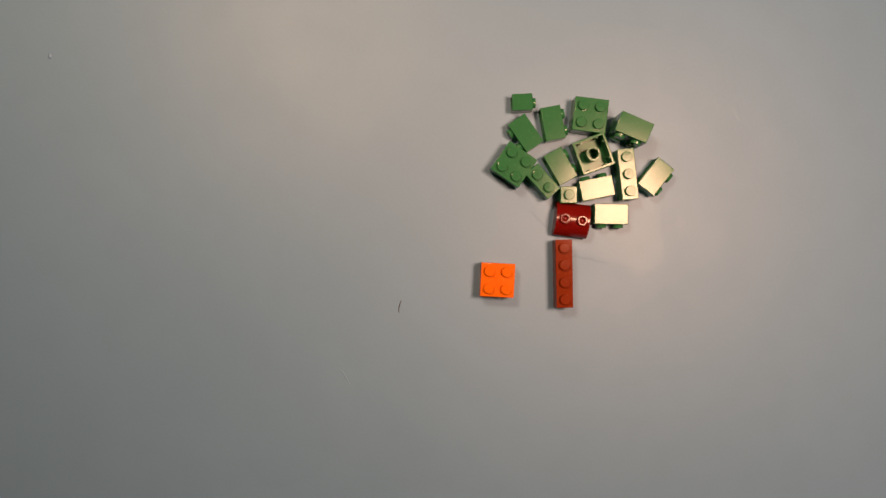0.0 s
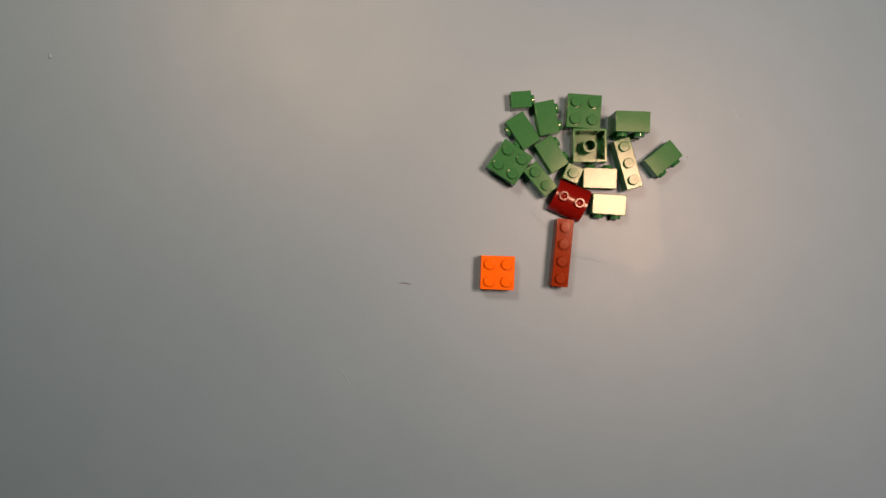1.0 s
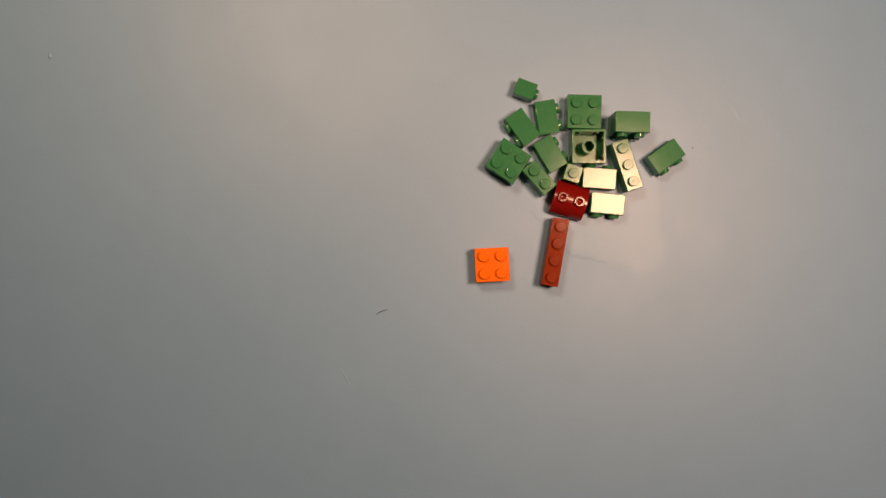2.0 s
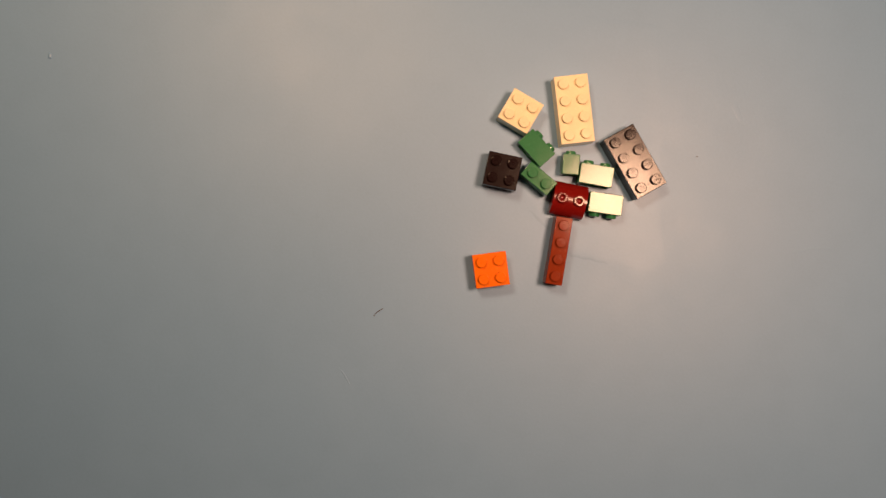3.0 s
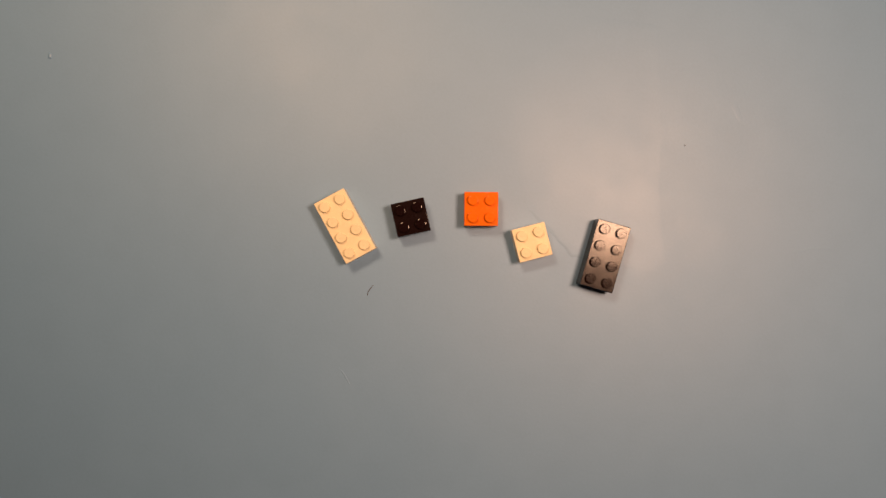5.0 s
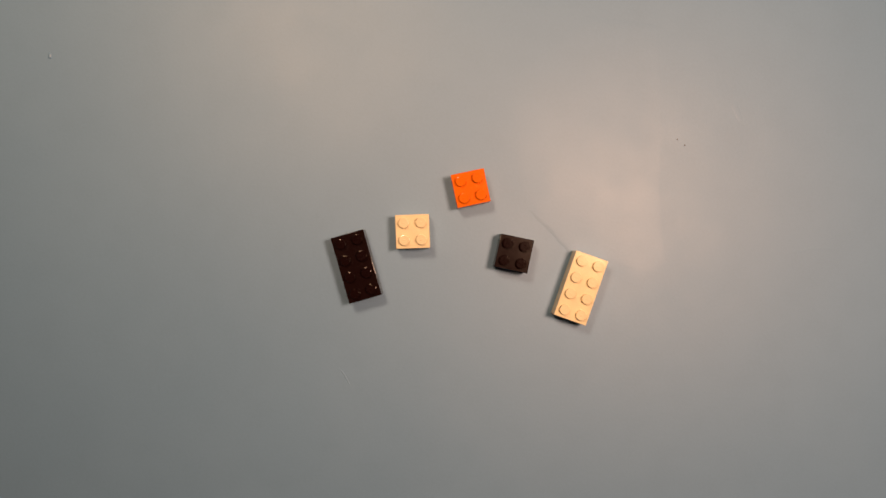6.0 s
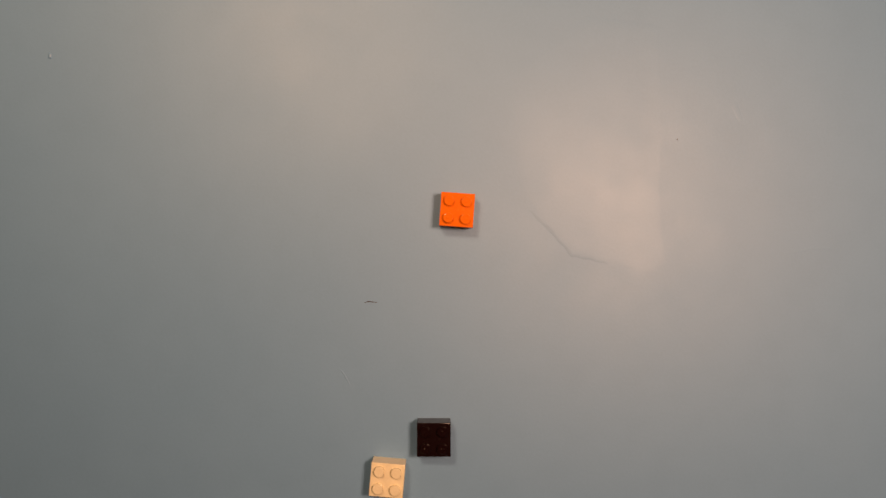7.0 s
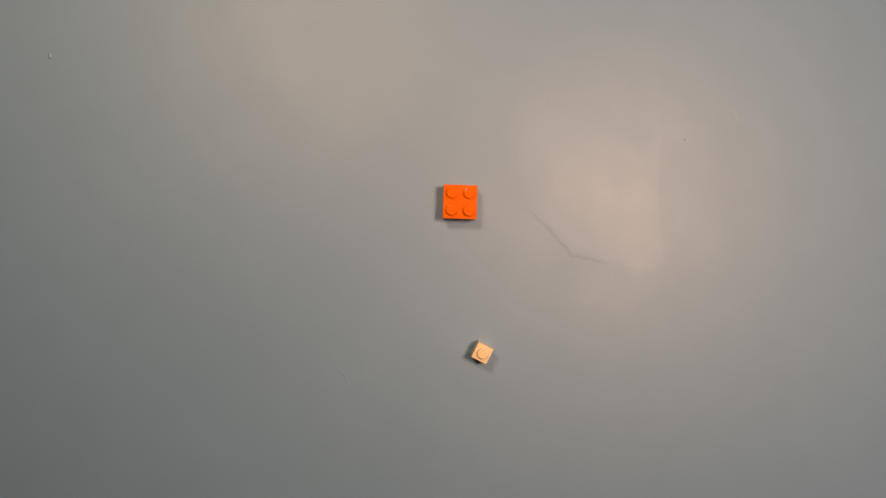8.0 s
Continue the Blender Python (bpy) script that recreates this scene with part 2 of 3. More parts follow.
def curved_top_brick(label):
    """A two by two brick with a barrel top and two studs along its ridge."""
    thing = tagged(new("curved_brick"), label, "toy brick", "tree of bricks")
    h = 0.0079
    bm = bmesh.new()
    rows = []
    for i in range(33):
        y = -h * math.cos(math.pi * i / 32)
        rows.append([bm.verts.new(c) for c in ((-h, y, 0), (-h, y, dome_height(y)), (h, y, dome_height(y)), (h, y, 0))])
    for a, b in zip(rows, rows[1:]):
        for k in range(4):
            bm.faces.new((a[k], a[(k + 1) % 4], b[(k + 1) % 4], b[k]))
    bm.faces.new(rows[0])
    bm.faces.new(rows[-1])
    sharp = [e for e in bm.edges if len(e.link_faces) == 2 and e.calc_face_angle(0) > radians(40)]
    bmesh.ops.bevel(bm, geom=sharp, offset=0.0003, segments=2, affect="EDGES", profile=0.5)
    ob = link_mesh("body", bm, red_abs, flat=1.0)
    ob.parent = thing
    for x in (-PITCH / 2, PITCH / 2):
        bm = lathe([(0.00243, -0.0008), (0.00243, STUD - 0.00022), (0.00240, STUD - 0.0001), (0.00232, STUD - 0.00003), (0.0022, STUD), (0.00155, STUD), (0.00145, STUD - 0.0001), (0.0014, 0.0003), (0.0007, 0.0006), (0, 0.0008)], 28)
        for f in bm.faces:
            if f.calc_center_median().z > STUD - 0.00001:
                f.material_index = 1
        part("stud", moved(bm, x, 0, TALL), red_abs, thing).data.materials.append(red_stud)
    return thing


TREE = "tree of bricks"
SIDE = "green plastic toy brick lying on its side"
orange_brick = toy_brick(2, 2, orange_abs, "bright orange plastic toy brick with four studs")
tan_long = toy_brick(2, 4, tan_abs, "tan plastic toy brick with eight studs", "tan and dark bricks")
dark_long = toy_brick(2, 4, dark_abs, "dark brown plastic toy brick with eight studs", "tan and dark bricks")
tan_square = toy_brick(2, 2, tan_abs, "tan plastic toy brick with four studs", "tan and dark bricks")
dark_square = toy_brick(2, 2, dark_abs, "dark brown plastic toy brick with four studs", "tan and dark bricks")
tan_single = toy_brick(1, 1, tan_abs, "tiny tan plastic toy brick with one stud")
trunk_brick = toy_brick(1, 4, rust_abs, "reddish brown plastic toy brick with four studs as trunk", TREE)
curved_brick = curved_top_brick("dark red plastic toy brick with curved top and two studs")
leaf_a = toy_brick(1, 1, green_abs, "small green plastic toy brick lying on its side", TREE)
leaf_b, leaf_c, leaf_f, leaf_l, leaf_m, leaf_n = (toy_brick(1, 2, green_abs, SIDE, TREE) for _ in range(6))
leaf_e = toy_brick(2, 2, green_abs, "square green plastic toy brick standing on its side", TREE)
leaf_d = toy_brick(2, 2, green_abs, "green plastic toy brick with four studs", TREE)
leaf_g = toy_brick(2, 2, green_abs, "green plastic toy brick with four studs", TREE)
leaf_h = toy_brick(1, 2, green_abs, "green plastic toy brick with two studs", TREE)
leaf_i = toy_brick(1, 1, green_abs, "small green plastic toy brick with one stud", TREE)
leaf_j = toy_brick(2, 2, green_abs, "green plastic toy brick upside down showing its tube", TREE)
leaf_k = toy_brick(1, 3, green_abs, "green plastic toy brick with three studs", TREE)


# ---- lint on the table ----
def bent_fibre():
    bm = bmesh.new()
    rows = []
    for i in range(13):
        u = i / 12
        x = -0.0030 + 0.0060 * u
        c = Vector((x, 0.00045 * math.sin(math.pi * u) + 0.0001 * math.sin(7 * u), 0.00022))
        r = 0.00004 + 0.00015 * math.sin(math.pi * min(1, u * 0.8 + 0.12))
        rows.append([bm.verts.new(c + Vector((0, r * math.cos(k * math.pi / 3), r * 0.8 * math.sin(k * math.pi / 3)))) for k in range(6)])
    for a, b in zip(rows, rows[1:]):
        for k in range(6):
            bm.faces.new((a[k], a[(k + 1) % 6], b[(k + 1) % 6], b[k]))
    bm.faces.new(rows[0])
    bm.faces.new(rows[-1])
    return bm


fibre = tagged(link_mesh("lint_fibre", bent_fibre(), fibre_stuff), "short dark bent fibre lying on the tabletop", "lint")


def grain(radius, seed):
    bm = bmesh.new()
    bmesh.ops.create_icosphere(bm, subdivisions=2, radius=radius)
    for v in bm.verts:
        v.co *= 1 + 0.5 * noise.noise(v.co * 2500 + Vector((seed, 0, 0)))
        v.co.z = v.co.z * 0.6 + 0.0002
    return bm


grey_grain = plain("grey_crumb", (0.17, 0.18, 0.2), 0.8)
crumb = tagged(link_mesh("crumb", grain(0.0003, 0), grey_grain), "tiny grey crumb on the tabletop", "crumb")
speck = tagged(link_mesh("crumb", grain(0.00026, 5), grey_grain), "tiny grey crumb on the tabletop", "crumb")


# ---- movement ----
side, tall, over = "side", "tall", "over"


def lying(x, y, a, how="", lean_x=0, lean_y=0):
    """Pose of a thing whose middle is at x, y in millimetres: upright, on its side or tall on its side with its studs towards a, or upside down."""
    if how == side:
        lean = Matrix.Translation((x / 1000, y / 1000, 0.0042 + (0.0003 if lean_x else 0))) @ pose(0, 0, 0, lean_x, lean_y, 0) @ Matrix.Translation((-x / 1000, -y / 1000, -0.0042))
        return lean @ pose(x / 1000 - TALL / 2 * math.cos(radians(a)), y / 1000 - TALL / 2 * math.sin(radians(a)), PITCH / 2 - GAP, 0, 90, a)
    if how == tall:
        return pose(x / 1000 - TALL / 2 * math.cos(radians(a)), y / 1000 - TALL / 2 * math.sin(radians(a)), PITCH - GAP, 0, 90, a)
    if how == over:
        return pose(x / 1000, y / 1000, TALL + STUD, 180, 0, a)
    return pose(x / 1000, y / 1000, 0, 0, 0, a)


def held(steps):
    """Rows for walk(): stop motion, each pose held until the next takes over, but gliding over the long pauses."""
    rows = []
    tick = 1 / FPS
    for k, (t, *how) in enumerate(steps):
        m = lying(*how)
        if rows:
            t0, m0 = rows[-1]
            near = (m.translation - m0.translation).length < 0.1
            turn = m0.to_quaternion().rotation_difference(m.to_quaternion()).angle
            turn = min(turn, 2 * math.pi - turn)
            glide = near and t - t0 > 0.3 and (abs(t0 - 1.7) < 0.01 or abs(t0 - 4.2) < 0.01)
            if not glide:
                lead = 2 if turn > radians(80) else 1
                if t - lead * tick > t0 + 0.01:
                    rows.append((t - lead * tick, m0))
                if lead == 2:
                    q = m0.to_quaternion().slerp(m.to_quaternion(), 0.5)
                    rows.append((t - tick, Matrix.LocRotScale(m0.translation.lerp(m.translation, 0.5) + Vector((0, 0, 0.006)), q, None)))
        rows.append((t, m))
    if rows[-1][0] < 7.99:
        rows.append((8.0, rows[-1][1]))
    return rows



def motions():
    # rows: seconds, millimetres, degrees and how the thing lies
    walk(cam, [(0, EYE), (8, EYE)], exposures=EXPOSURES)
    walk(orange_brick, held((
        (0, 25.5, -14.5, -3), (0.1, 28.2, -11.6, 15), (0.2, 26.1, -11.8, 0), (0.3, 24.1, -10.3, 17), (0.4, 23.7, -10.4, 15), (0.5, 20.5, -12.9, -9),
        (0.6, 25.8, -10.8, -5), (0.7, 26.6, -11.1, 2), (0.8, 25.5, -10.8, 0), (1, 25.5, -11.1, -2), (1.1, 25, -10.8, 0), (1.2, 25.5, -10.7, 9),
        (1.3, 26.1, -10.4, 23), (1.4, 29.7, -9.9, 7), (1.5, 29.5, -9.6, 6), (1.6, 23.4, -6.8, -1), (1.7, 22.9, -6.8, 0), (2.8, 23.2, -9.7, 4.5),
        (3, 22.4, -9.7, 7.5), (3.2, 19, -10.5, 0), (3.3, 17.4, -9.5, 9), (3.4, 17.4, -9, 10), (3.5, 17.9, -9.1, 12), (3.6, 18.9, -4.6, -11),
        (3.7, 16.1, -4.5, 2), (3.8, 16.8, -2.1, 11), (3.9, 16.1, -2.4, 5), (4, 16.8, -2.2, 11), (4.1, 16.6, -1.3, 20), (4.2, 16.3, -0.5, 20),
        (5.3, 18.2, 20.4, -5), (5.4, 17.9, 21.1, -5), (5.5, 14.9, 22.4, 9.5), (5.6, 14.2, 27.1, 24), (5.7, 13.7, 27.4, 23), (5.8, 13.7, 27.9, 22),
        (5.9, 13.4, 28.2, 17), (6, 12.9, 28.4, 12), (6.2, 12.9, 24.2, 12), (6.3, 7.8, 20.1, 8), (6.4, 8.3, 22.9, -6.5), (6.5, 7.4, 19.2, -6.5),
        (6.6, 8.4, 21.1, -6), (6.7, 9.2, 21.9, -0.5), (6.8, 10.1, 20.3, 0), (6.9, 6.7, 16.3, 0), (7, 6.6, 18.3, -4), (7.1, 6.7, 17.2, 7),
        (7.2, 6.3, 19.6, -9), (7.3, 6.6, 19.6, -8), (7.5, 6.5, 19.2, -7), (7.6, 6.6, 19.6, -9), (7.7, 6.7, 19.7, -9), (7.8, 7, 20.8, -15),
        (7.9, 7.9, 22.1, -2), (8, 8, 22, -2),
    )))
    walk(tan_long, held((
        (0, -262, 60, 8), (2.5, 66.1, 63.4, 18), (2.8, 64, 64.2, 15.5), (2.9, 61.3, 65.8, 7), (3, 61.3, 65.3, 6.5), (3.1, 60.7, 71.1, 3.4),
        (3.2, 44.2, 54.6, 15), (3.3, 43.4, 55.3, 13), (3.4, 14.6, 61.3, -16.5), (3.5, -18.5, 41.7, -37.6), (3.6, -44.5, 19.2, -8.8),
        (3.7, -51.1, 6.3, 0), (3.8, -50.5, 6.7, 0), (4, 82.7, -8.6, -6.6), (4.1, 81.4, -8.4, -6), (4.2, -51.5, 6.1, 6), (5.3, -44.5, 10.8, 29),
        (5.4, -46.9, 10.4, 32), (5.5, 72.1, -3.4, -25.8), (5.6, 66.6, 0.3, -23), (5.7, 66.3, 0.4, -25.7), (5.8, 65.6, 0.4, -24),
        (6, 64.4, -18.2, -19.4), (6.1, 42.2, -35.3, -17.2), (6.2, 19, -59.5, -21), (6.3, 2.6, -79.2, -2.6), (6.5, -1.6, -92.1, -4.4),
        (6.6, -5.3, -107.7, -2.5), (6.7, -10.5, -121.6, 18), (6.8, -12.9, -130.8, 18), (6.9, -15.5, -144.5, 10), (7.1, -18.2, -157.7, 8),
    )))
    walk(dark_long, held((
        (0, -295, 40, -6), (2.9, 90.8, 40, 28), (3, 89.6, 40.8, 29.7), (3.2, 72.4, 31.6, 45.8), (3.3, 71, 31.7, 43), (3.4, 74.1, 25.1, 46),
        (3.5, 76.5, 16.7, 46), (3.6, 89, -2.6, -14), (3.7, 84.4, -9.5, -4), (3.8, 83.5, -9, -7), (3.9, 82.4, -8.7, -7), (4, -51.5, 6.5, 1),
        (4.1, -51.1, 6.8, 1), (4.2, 80.8, -9, -5), (5.3, 74.6, -2, -16.3), (5.4, 71.1, -1.2, -14), (5.5, -40.1, 5.7, 23.5), (5.6, -41.3, 9.2, 25),
        (5.7, -41.3, 9.5, 25.7), (5.8, -41.6, 9.7, 26), (5.9, -41.3, 9.7, 27), (6, -40.5, -8.2, 16), (6.1, -35.4, -23.2, 16.6), (6.2, -27.1, -58.2, 9),
        (6.3, -27.4, -80.4, 0), (6.4, -26.1, -88.1, -0.8), (6.5, -22.5, -102.1, -3), (6.6, -24.2, -133.5, 3), (6.7, -24.7, -147.2, 3),
    )))
    walk(tan_square, held((
        (0, -262, 15, 20), (3, 36.3, 64.4, -30.5), (3.2, 21.9, 42.5, -16), (3.3, 21.8, 42.9, -12), (3.4, 28.6, 31.6, -7), (3.5, 37.9, 14, -6),
        (3.6, 47.9, -7.5, -12), (3.7, 47.4, -8.4, -8), (3.8, 47.9, -7.9, -16), (3.9, 45, -3.2, -4), (4, -15.6, -3.6, -10), (4.1, -15.6, -2.4, -18),
        (4.2, 43.6, -2.9, 17), (5.3, 41.1, 4.5, 14), (5.4, 37.6, 5.7, -7), (5.5, -12.1, 20.3, 22), (5.6, -14.5, 20.3, 14), (5.7, -14.9, 20.8, 17),
        (5.8, -14.5, 21.3, 10), (5.9, -14.5, 21.3, 3), (6, -14.2, 8.2, 2), (6.1, -14, 1.7, 0), (6.2, -12.9, -16.1, 0), (6.3, -11.8, -21.9, -1),
        (6.4, -14.8, -35.8, -1), (6.5, -13.4, -43.6, -2.5), (6.6, -15, -73.6, -6), (6.7, -17.4, -76.6, -2), (6.8, -21.6, -94, -6),
        (6.9, -26.1, -107.2, -2), (7, -26.1, -107.9, -5), (7.1, -29.7, -123.7, -3), (7.2, -37.9, -163, -3),
    )))
    walk(dark_square, held((
        (0, -290, -5, -15), (2.2, 28.4, 36.3, -14), (2.8, 27.8, 36.5, -12), (3.1, 26.6, 36.6, -15), (3.2, 21.2, 22.9, -16), (3.3, 20.9, 23.2, -12),
        (3.4, 3.2, 17.6, -21), (3.5, -7.2, 9.6, -19.5), (3.6, -14, -0.3, -4), (3.7, -16.2, -5, -9), (3.8, -16.2, -2.6, -18), (3.9, -16.2, -2.1, -17),
        (4, 44.4, -4.7, 19), (4.1, 43.2, -3.4, 24), (4.2, -17, -4.2, -17), (5.3, -14.7, 19, 19), (5.4, -14.7, 19.7, 19), (5.5, 39, 6.8, 1),
        (5.6, 38.7, 7.1, -25), (5.7, 38.8, 7, -25), (5.8, 39, 7.9, -10), (5.9, 39.5, 7.9, -8), (6, 33.2, -2.1, -12), (6.1, 22.9, -10.8, -5),
        (6.2, 12.1, -21.9, -6), (6.3, 8.2, -33.3, -5), (6.4, 3.6, -46.1, -4.5), (6.5, 2.5, -51.1, -1), (6.6, 2.1, -52.4, -3.5), (6.7, 4.3, -60.3, -2),
        (6.8, 1.6, -67.4, 0), (6.9, -3.4, -79.8, 0), (7, -4.3, -89, 0), (7.1, -9.7, -103.2, 0), (7.2, 1.6, -147.2, 0),
    )))
    walk(tan_single, held((
        (0, -270, -35, 30), (7.3, 3.1, -52.8, 4), (7.4, 2.1, -53.5, 10), (7.5, 1.6, -52, 8), (7.6, 7.6, -51.8, 24), (7.7, 9.6, -50.2, 10),
        (7.8, 11.6, -51.3, 8), (7.9, 15.6, -52.3, -28), (8, 18.4, -48.6, -27),
    )))
    walk(trunk_brick, held((
        (0, 56.6, -11.5, 1), (0.2, 56.9, -10.5, -1), (0.3, 53.2, -9.2, -6.5), (0.4, 52.7, -8.4, -7), (0.5, 51.1, -7.4, -9.5), (0.6, 57.9, -3, 5),
        (0.7, 54.2, -2.9, -6.5), (0.8, 55.8, -1.8, -5.5), (1.4, 55.3, -1.6, -7), (1.5, 54.9, -1.6, -8), (1.6, 52.4, -1.6, -10), (1.7, 52.1, -1.6, -10),
        (2.8, 54.2, -1.1, -10), (3, 54.2, -0.9, -9.5), (3.1, 61.9, 10, -42.4), (3.2, 250, -60, 12),
    )))
    walk(curved_brick, held((
        (0, 60.8, 13.7, -7), (0.3, 60.8, 14.5, -6.4), (0.5, 60.3, 16, -7), (0.6, 60.2, 23.4, -24), (0.7, 59.9, 23.1, -24), (1.5, 59.6, 23.1, -24),
        (1.7, 59.6, 23.1, -23), (2.8, 59.6, 23.2, -11.5), (3, 59.4, 23.1, -12), (3.1, 67.4, 32.1, 32), (3.2, 285, -55, -20),
    )))
    walk(leaf_a, held((
        (0, 37.3, 69, 2, side), (0.3, 37, 69.1, 2, side), (0.6, 36.9, 69.8, 3, side), (1, 36.7, 70.2, 4, side), (1.2, 37.8, 71.9, -3, side),
        (1.3, 38.6, 74, -17, side), (1.7, 38.3, 74.3, -17, side), (2.8, 40.7, 74.7, -35, side), (3, 255, -20, 40, side),
    )))
    walk(leaf_b, held((
        (0, 51.6, 59.1, 10.5, side), (0.3, 50.3, 59.3, 11.5, side), (0.5, 50, 59.9, 13, side), (0.6, 49, 61.5, 12, side), (1, 48.7, 61.6, 11, side),
        (1.5, 48.7, 62, 10, side), (1.7, 48.7, 62, 10, side), (2.8, 49.2, 61.3, 6, side), (2.9, 48.0, 61.3, 6, side), (3, 280, -25, 10, side),
    )))
    walk(leaf_c, held((
        (0, 38.8, 54.5, 214.5, side), (0.3, 38, 54.9, 214, side), (0.5, 37.6, 55.1, 214, side), (1, 37.6, 55.5, 213, side),
        (1.5, 38.1, 55.9, 210, side), (1.7, 38.1, 55.9, 210, side), (2.8, 34.9, 63.8, 242, side), (2.9, 33.3, 63.8, 242, side), (3, 305, -25, 250, side),
    )))
    walk(leaf_d, held((
        (0, 68.8, 62.6, -7), (0.3, 66.8, 63.2, -9), (0.5, 66.5, 63.3, -9.5), (0.6, 66.4, 64.2, -5), (0.7, 66, 64.3, -5), (1, 65.8, 64.3, -4),
        (1.5, 66, 64.1, -1.5), (2.4, 66, 64.1, -1.5), (2.5, 260, 15, -20),
    )))
    walk(leaf_e, held((
        (0, 87.6, 55.8, -113.5, tall), (0.3, 88.8, 57, -108, tall), (0.5, 89.6, 59.1, -102, tall),
        (0.6, 88.8, 58.6, -98, tall), (0.7, 87, 58.3, -91, tall), (1, 86.9, 58.3, -92, tall), (1.5, 85.6, 58.3, -92, tall),
        (1.7, 85.7, 58.3, -92, tall), (2.8, 88.2, 57.8, -91, tall), (2.9, 290, 10, -80, tall),
    )))
    walk(leaf_f, held((
        (0, 55.1, 38.9, 29.5, side), (0.3, 53.9, 40, 25, side), (0.5, 54.3, 40.2, 25, side), (0.6, 51.4, 43.9, 31, side), (1, 51, 44.5, 32, side),
        (1.5, 50.8, 44.6, 31, side), (1.7, 50.8, 44.6, 31, side), (2.8, 48.7, 44.7, 31, side), (2.9, 46.9, 44.7, 31, side), (3, 43.9, 47.4, 42, side), (3.1, 48.4, 36.9, 68, over),
        (3.2, 315, 15, 40, side),
    )))
    walk(leaf_g, held((
        (0, 33.1, 39.5, -35), (0.3, 32.2, 40.3, -36), (1, 31.2, 40.6, -34), (1.5, 30.5, 41.1, -34), (2.1, 30.2, 41.1, -34), (2.2, 255, 55, -20),
    )))
    walk(leaf_h, held((
        (0, 46.6, 31.6, 42), (0.3, 46.2, 32.2, 40), (1, 45.5, 32.7, 40), (1.5, 44.8, 33.2, 41), (1.7, 44.8, 33.2, 41), (2.8, 45.7, 34, 41), (2.9, 44.9, 34.0, 41),
        (3, 44.8, 32.9, 50), (3.1, 46.1, 29.5, 73), (3.2, 285, 45, 30),
    )))
    walk(leaf_i, held((
        (0, 58.7, 25.3, 0), (0.3, 58.4, 26.3, -2), (0.5, 57.9, 27.4, 0), (0.6, 60.9, 35, -25), (0.7, 60.6, 35.3, -23), (1.5, 60.7, 35.3, -18),
        (2.6, 60.7, 35.3, -18), (2.8, 61.2, 39.7, 90, side), (2.9, 59.7, 39.7, 90, side), (3, 60.1, 39.8, 85, side), (3.1, 62.3, 47.4, 92, side), (3.2, 57.5, 25.7, 265, side),
        (3.3, 310, 50, 10),
    )))
    walk(leaf_j, held((
        (0, 69.9, 44.3, 20, over), (0.3, 68.1, 44, 17, over), (0.5, 67.6, 44.5, 22, over), (0.6, 68.7, 47.7, -1, over), (0.7, 68.2, 48.1, 0, over),
        (1.5, 67.8, 47.7, 0, over), (2.4, 67.8, 47.7, 0, over), (2.5, 260, 90, 10, over),
    )))
    walk(leaf_k, held((
        (0, 86.3, 35, 6), (0.3, 86.5, 37.6, 8), (0.5, 86.1, 38, 9), (0.6, 86.4, 38.6, 12), (0.7, 86.5, 40, 15.5), (1, 86.4, 39.9, 15.5),
        (1.5, 85.9, 39.2, 17), (1.7, 85.9, 39.2, 17), (2.8, 86.9, 39.2, 22.5), (2.9, 290, 85, 15),
    )))
    walk(leaf_l, held((
        (0, 99.9, 34, -38, side), (0.3, 101, 37, -47, side), (0.5, 103.8, 38.2, -66, side, -0.8, 1.4), (0.6, 104.1, 38.7, -70, side, -0.8, 1.4),
        (0.7, 102.9, 42.8, -50, side, -0.8, 1.4), (1, 103.3, 42.5, -51, side, -0.8, 1.4), (1.5, 104.1, 43.1, -54, side, -0.8, 1.4),
        (1.7, 104.1, 43.1, -54, side, -0.8, 1.4), (2.8, 106.9, 45.2, -54, side, -0.8, 1.4), (2.9, 315, 85, -20, side),
    )))
    walk(leaf_m, held((
        (0, 72.3, 28.6, 101.5, side), (0.3, 71.6, 29.9, 101, side), (0.5, 71.3, 30.2, 100.5, side), (0.6, 74.1, 33.1, 86, side),
        (0.7, 73.7, 33.2, 88, side), (1.5, 73.5, 33.1, 87, side), (1.7, 73.5, 33.1, 87, side), (2.8, 73.3, 33.4, 82, side), (2.9, 72.5, 33.4, 82, side), (3, 72, 34.7, 80, side),
        (3.1, 255, 120, 100, side),
    )))
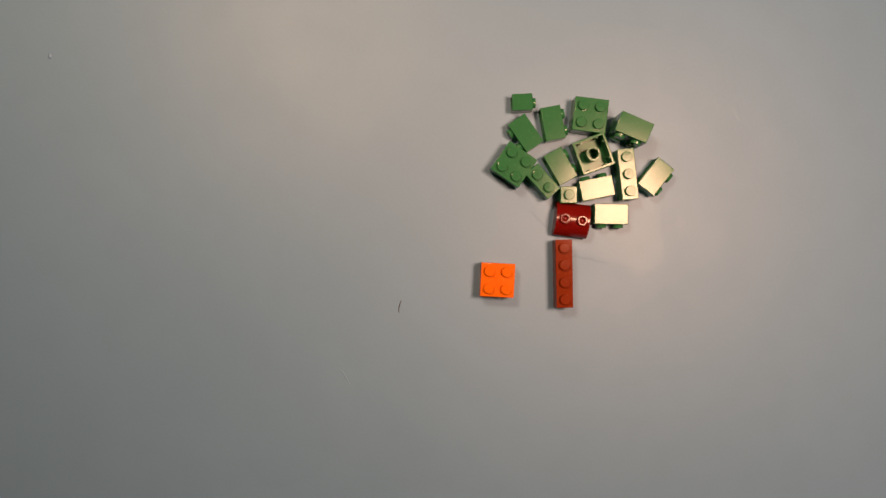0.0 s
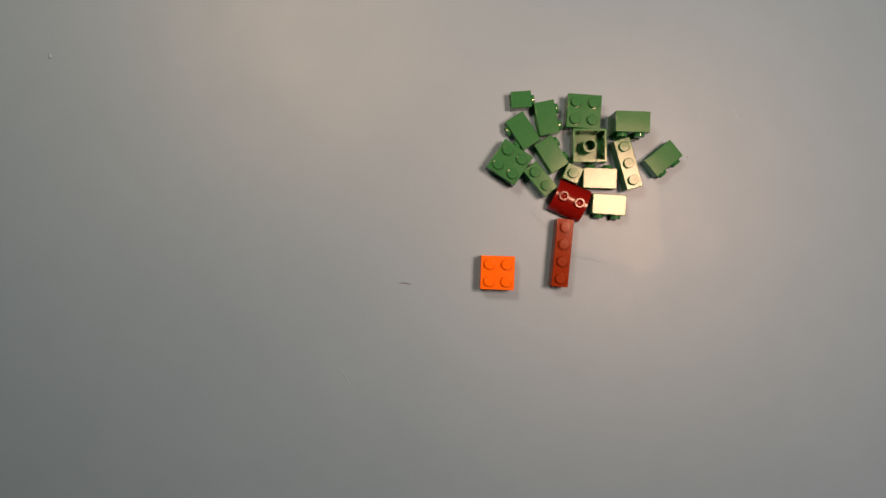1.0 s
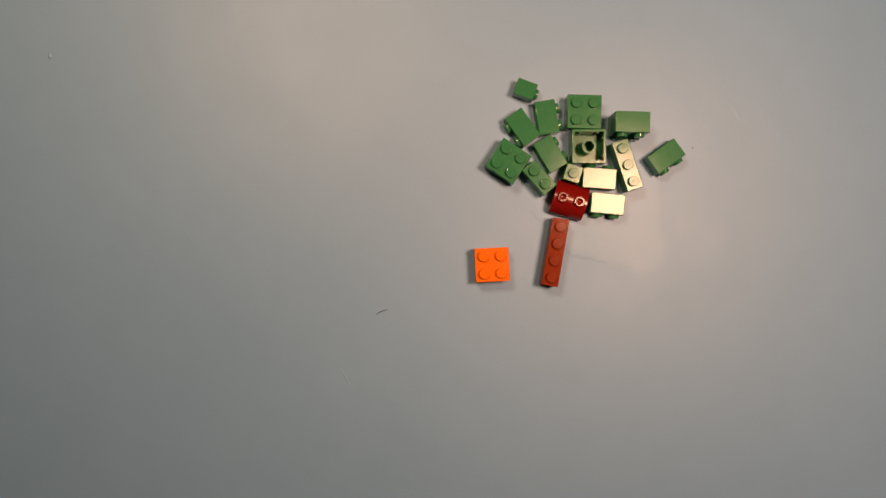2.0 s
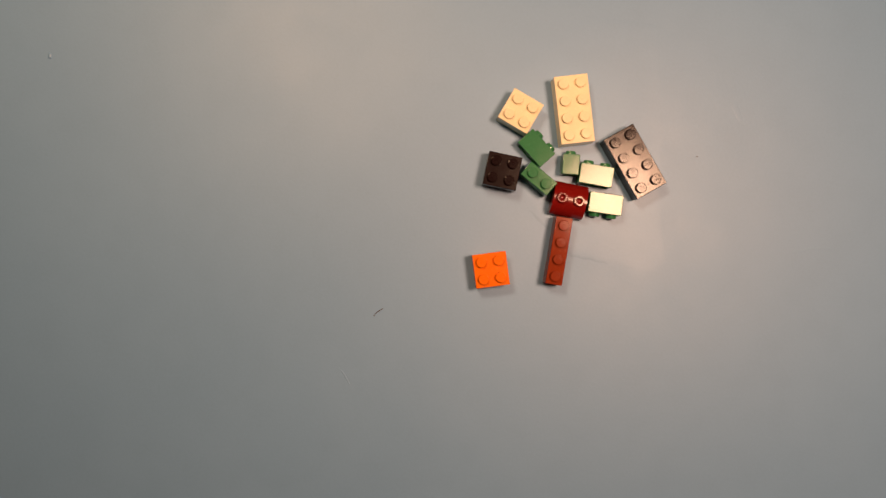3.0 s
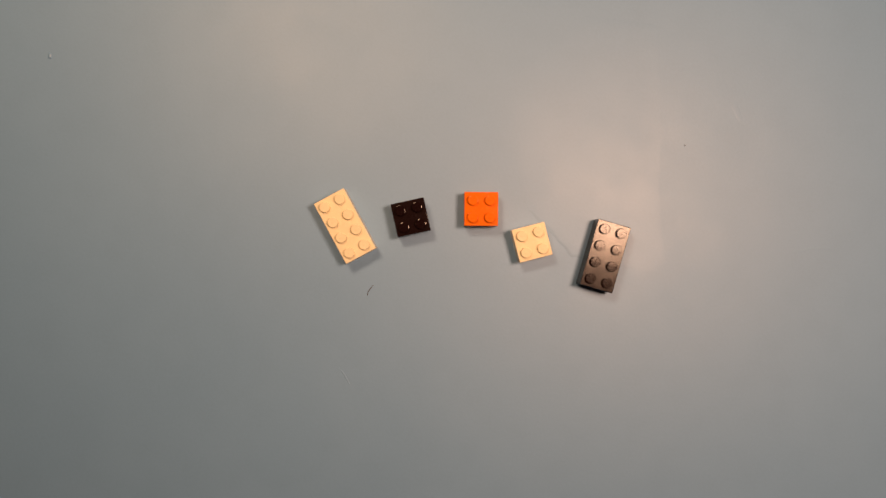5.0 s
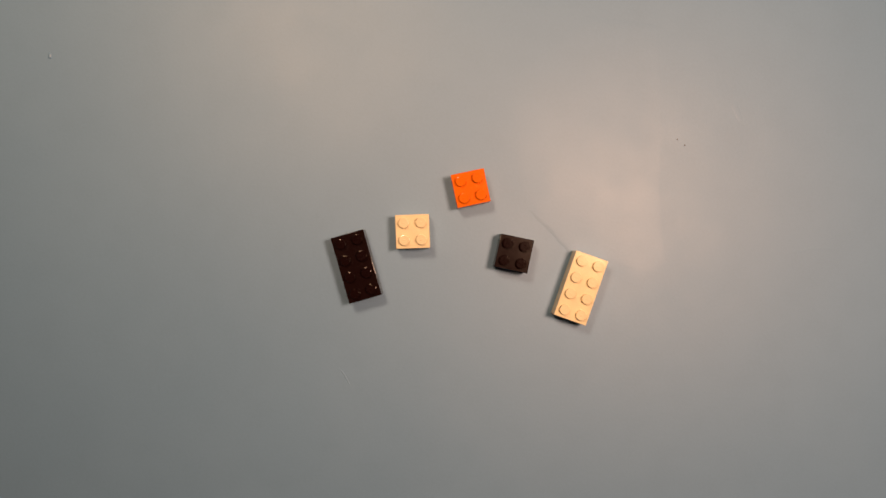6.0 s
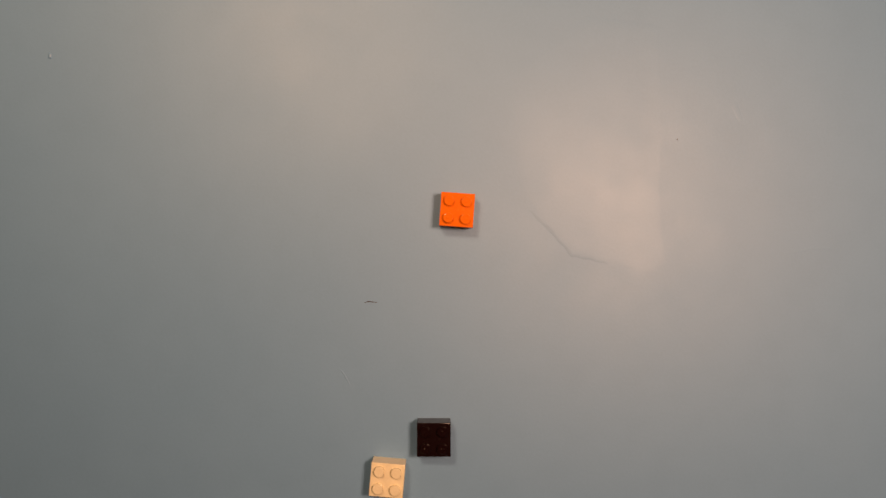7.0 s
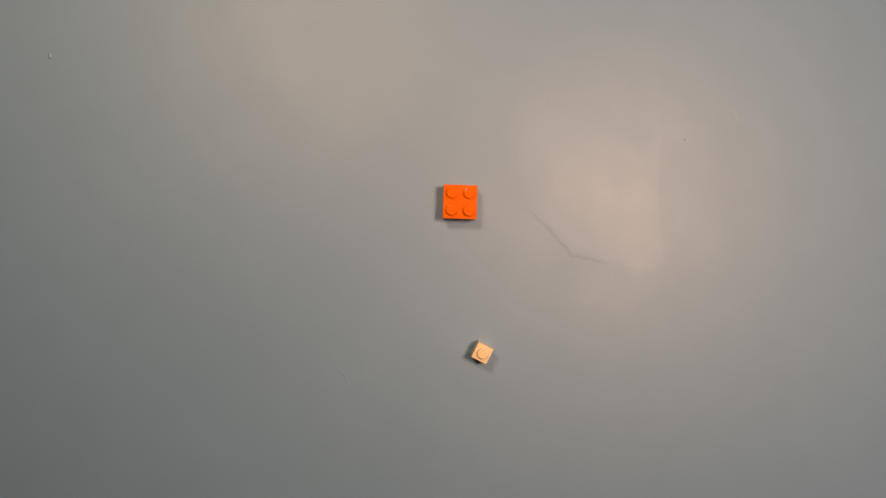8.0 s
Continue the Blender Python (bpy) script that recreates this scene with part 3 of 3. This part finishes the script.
    walk(leaf_n, held((
        (0, 79, 16.4, -91, side), (0.3, 78.8, 17.2, -91, side), (0.5, 78.5, 18.1, -91, side), (0.6, 78.8, 19.2, -97, side),
        (0.7, 78, 20.9, -93, side), (1, 78, 20.9, -94, side), (1.5, 77.4, 21, -95, side), (1.7, 77.4, 21, -95, side), (2.8, 77.2, 22.4, -97, side), (2.9, 76.8, 22.4, -97, side),
        (3, 76.4, 21.3, -98, side), (3.1, 290, 120, -90, side),
    )))
    walk(fibre, held((
        (0, -20.6, -27.6, 80), (0.1, -19.5, -18.2, 35), (0.2, -19.5, -18.2, 30), (0.3, -19.5, -18.2, 20), (0.4, -19.8, -18.2, 18),
        (0.5, -19.8, -17.6, 6), (0.6, -19.8, -17.6, 2), (0.8, -19.8, -17.3, -2), (1, -18.2, -16.8, -5), (1.1, -18.7, -20, -50),
        (1.2, -23.8, -24.9, -72), (1.4, -24.1, -25.5, -72), (1.6, -23.8, -26.3, -60), (1.7, -26.3, -28.7, 0), (2.8, -30.9, -31.2, 40),
        (3, -30.9, -30.3, 40), (3.2, -30.1, -29, 45), (3.5, -31.2, -29.5, 42), (3.6, -30.3, -28.2, 42), (3.7, -31.4, -26.8, 20),
        (3.8, -33.9, -23.3, 18), (4, -33.6, -23.8, 32), (4.1, -33.3, -20.3, 75), (4.2, -34.9, -19.8, 60), (5.3, -255, -60, 0), (6.2, -34.7, -25.7, 0),
        (7.5, -25.5, -31.2, 70), (7.6, -15.2, -32.8, 80), (7.7, -14.5, -35.2, 112), (7.8, -255, -60, 0),
    )))
    walk(crumb, held((
        (0, 250, -100, 0), (0.9, 117.3, 44.2, 0), (1.5, 119.7, 48.5, 0), (2.8, 121.9, 44.4, 0), (3.2, 122.2, 44.4, 0),
        (4.2, 121.4, 45, 0), (5.3, 116, 49.8, 0), (6.5, 250, -100, 0),
    )))
    walk(speck, held((
        (0, 255, -95, 40), (5.9, 112.4, 52.6, 0), (7.5, 112.9, 52.9, 0), (7.9, 115.9, 52.4, 30), (8, 115.9, 52.4, 30),
    )))


motions()
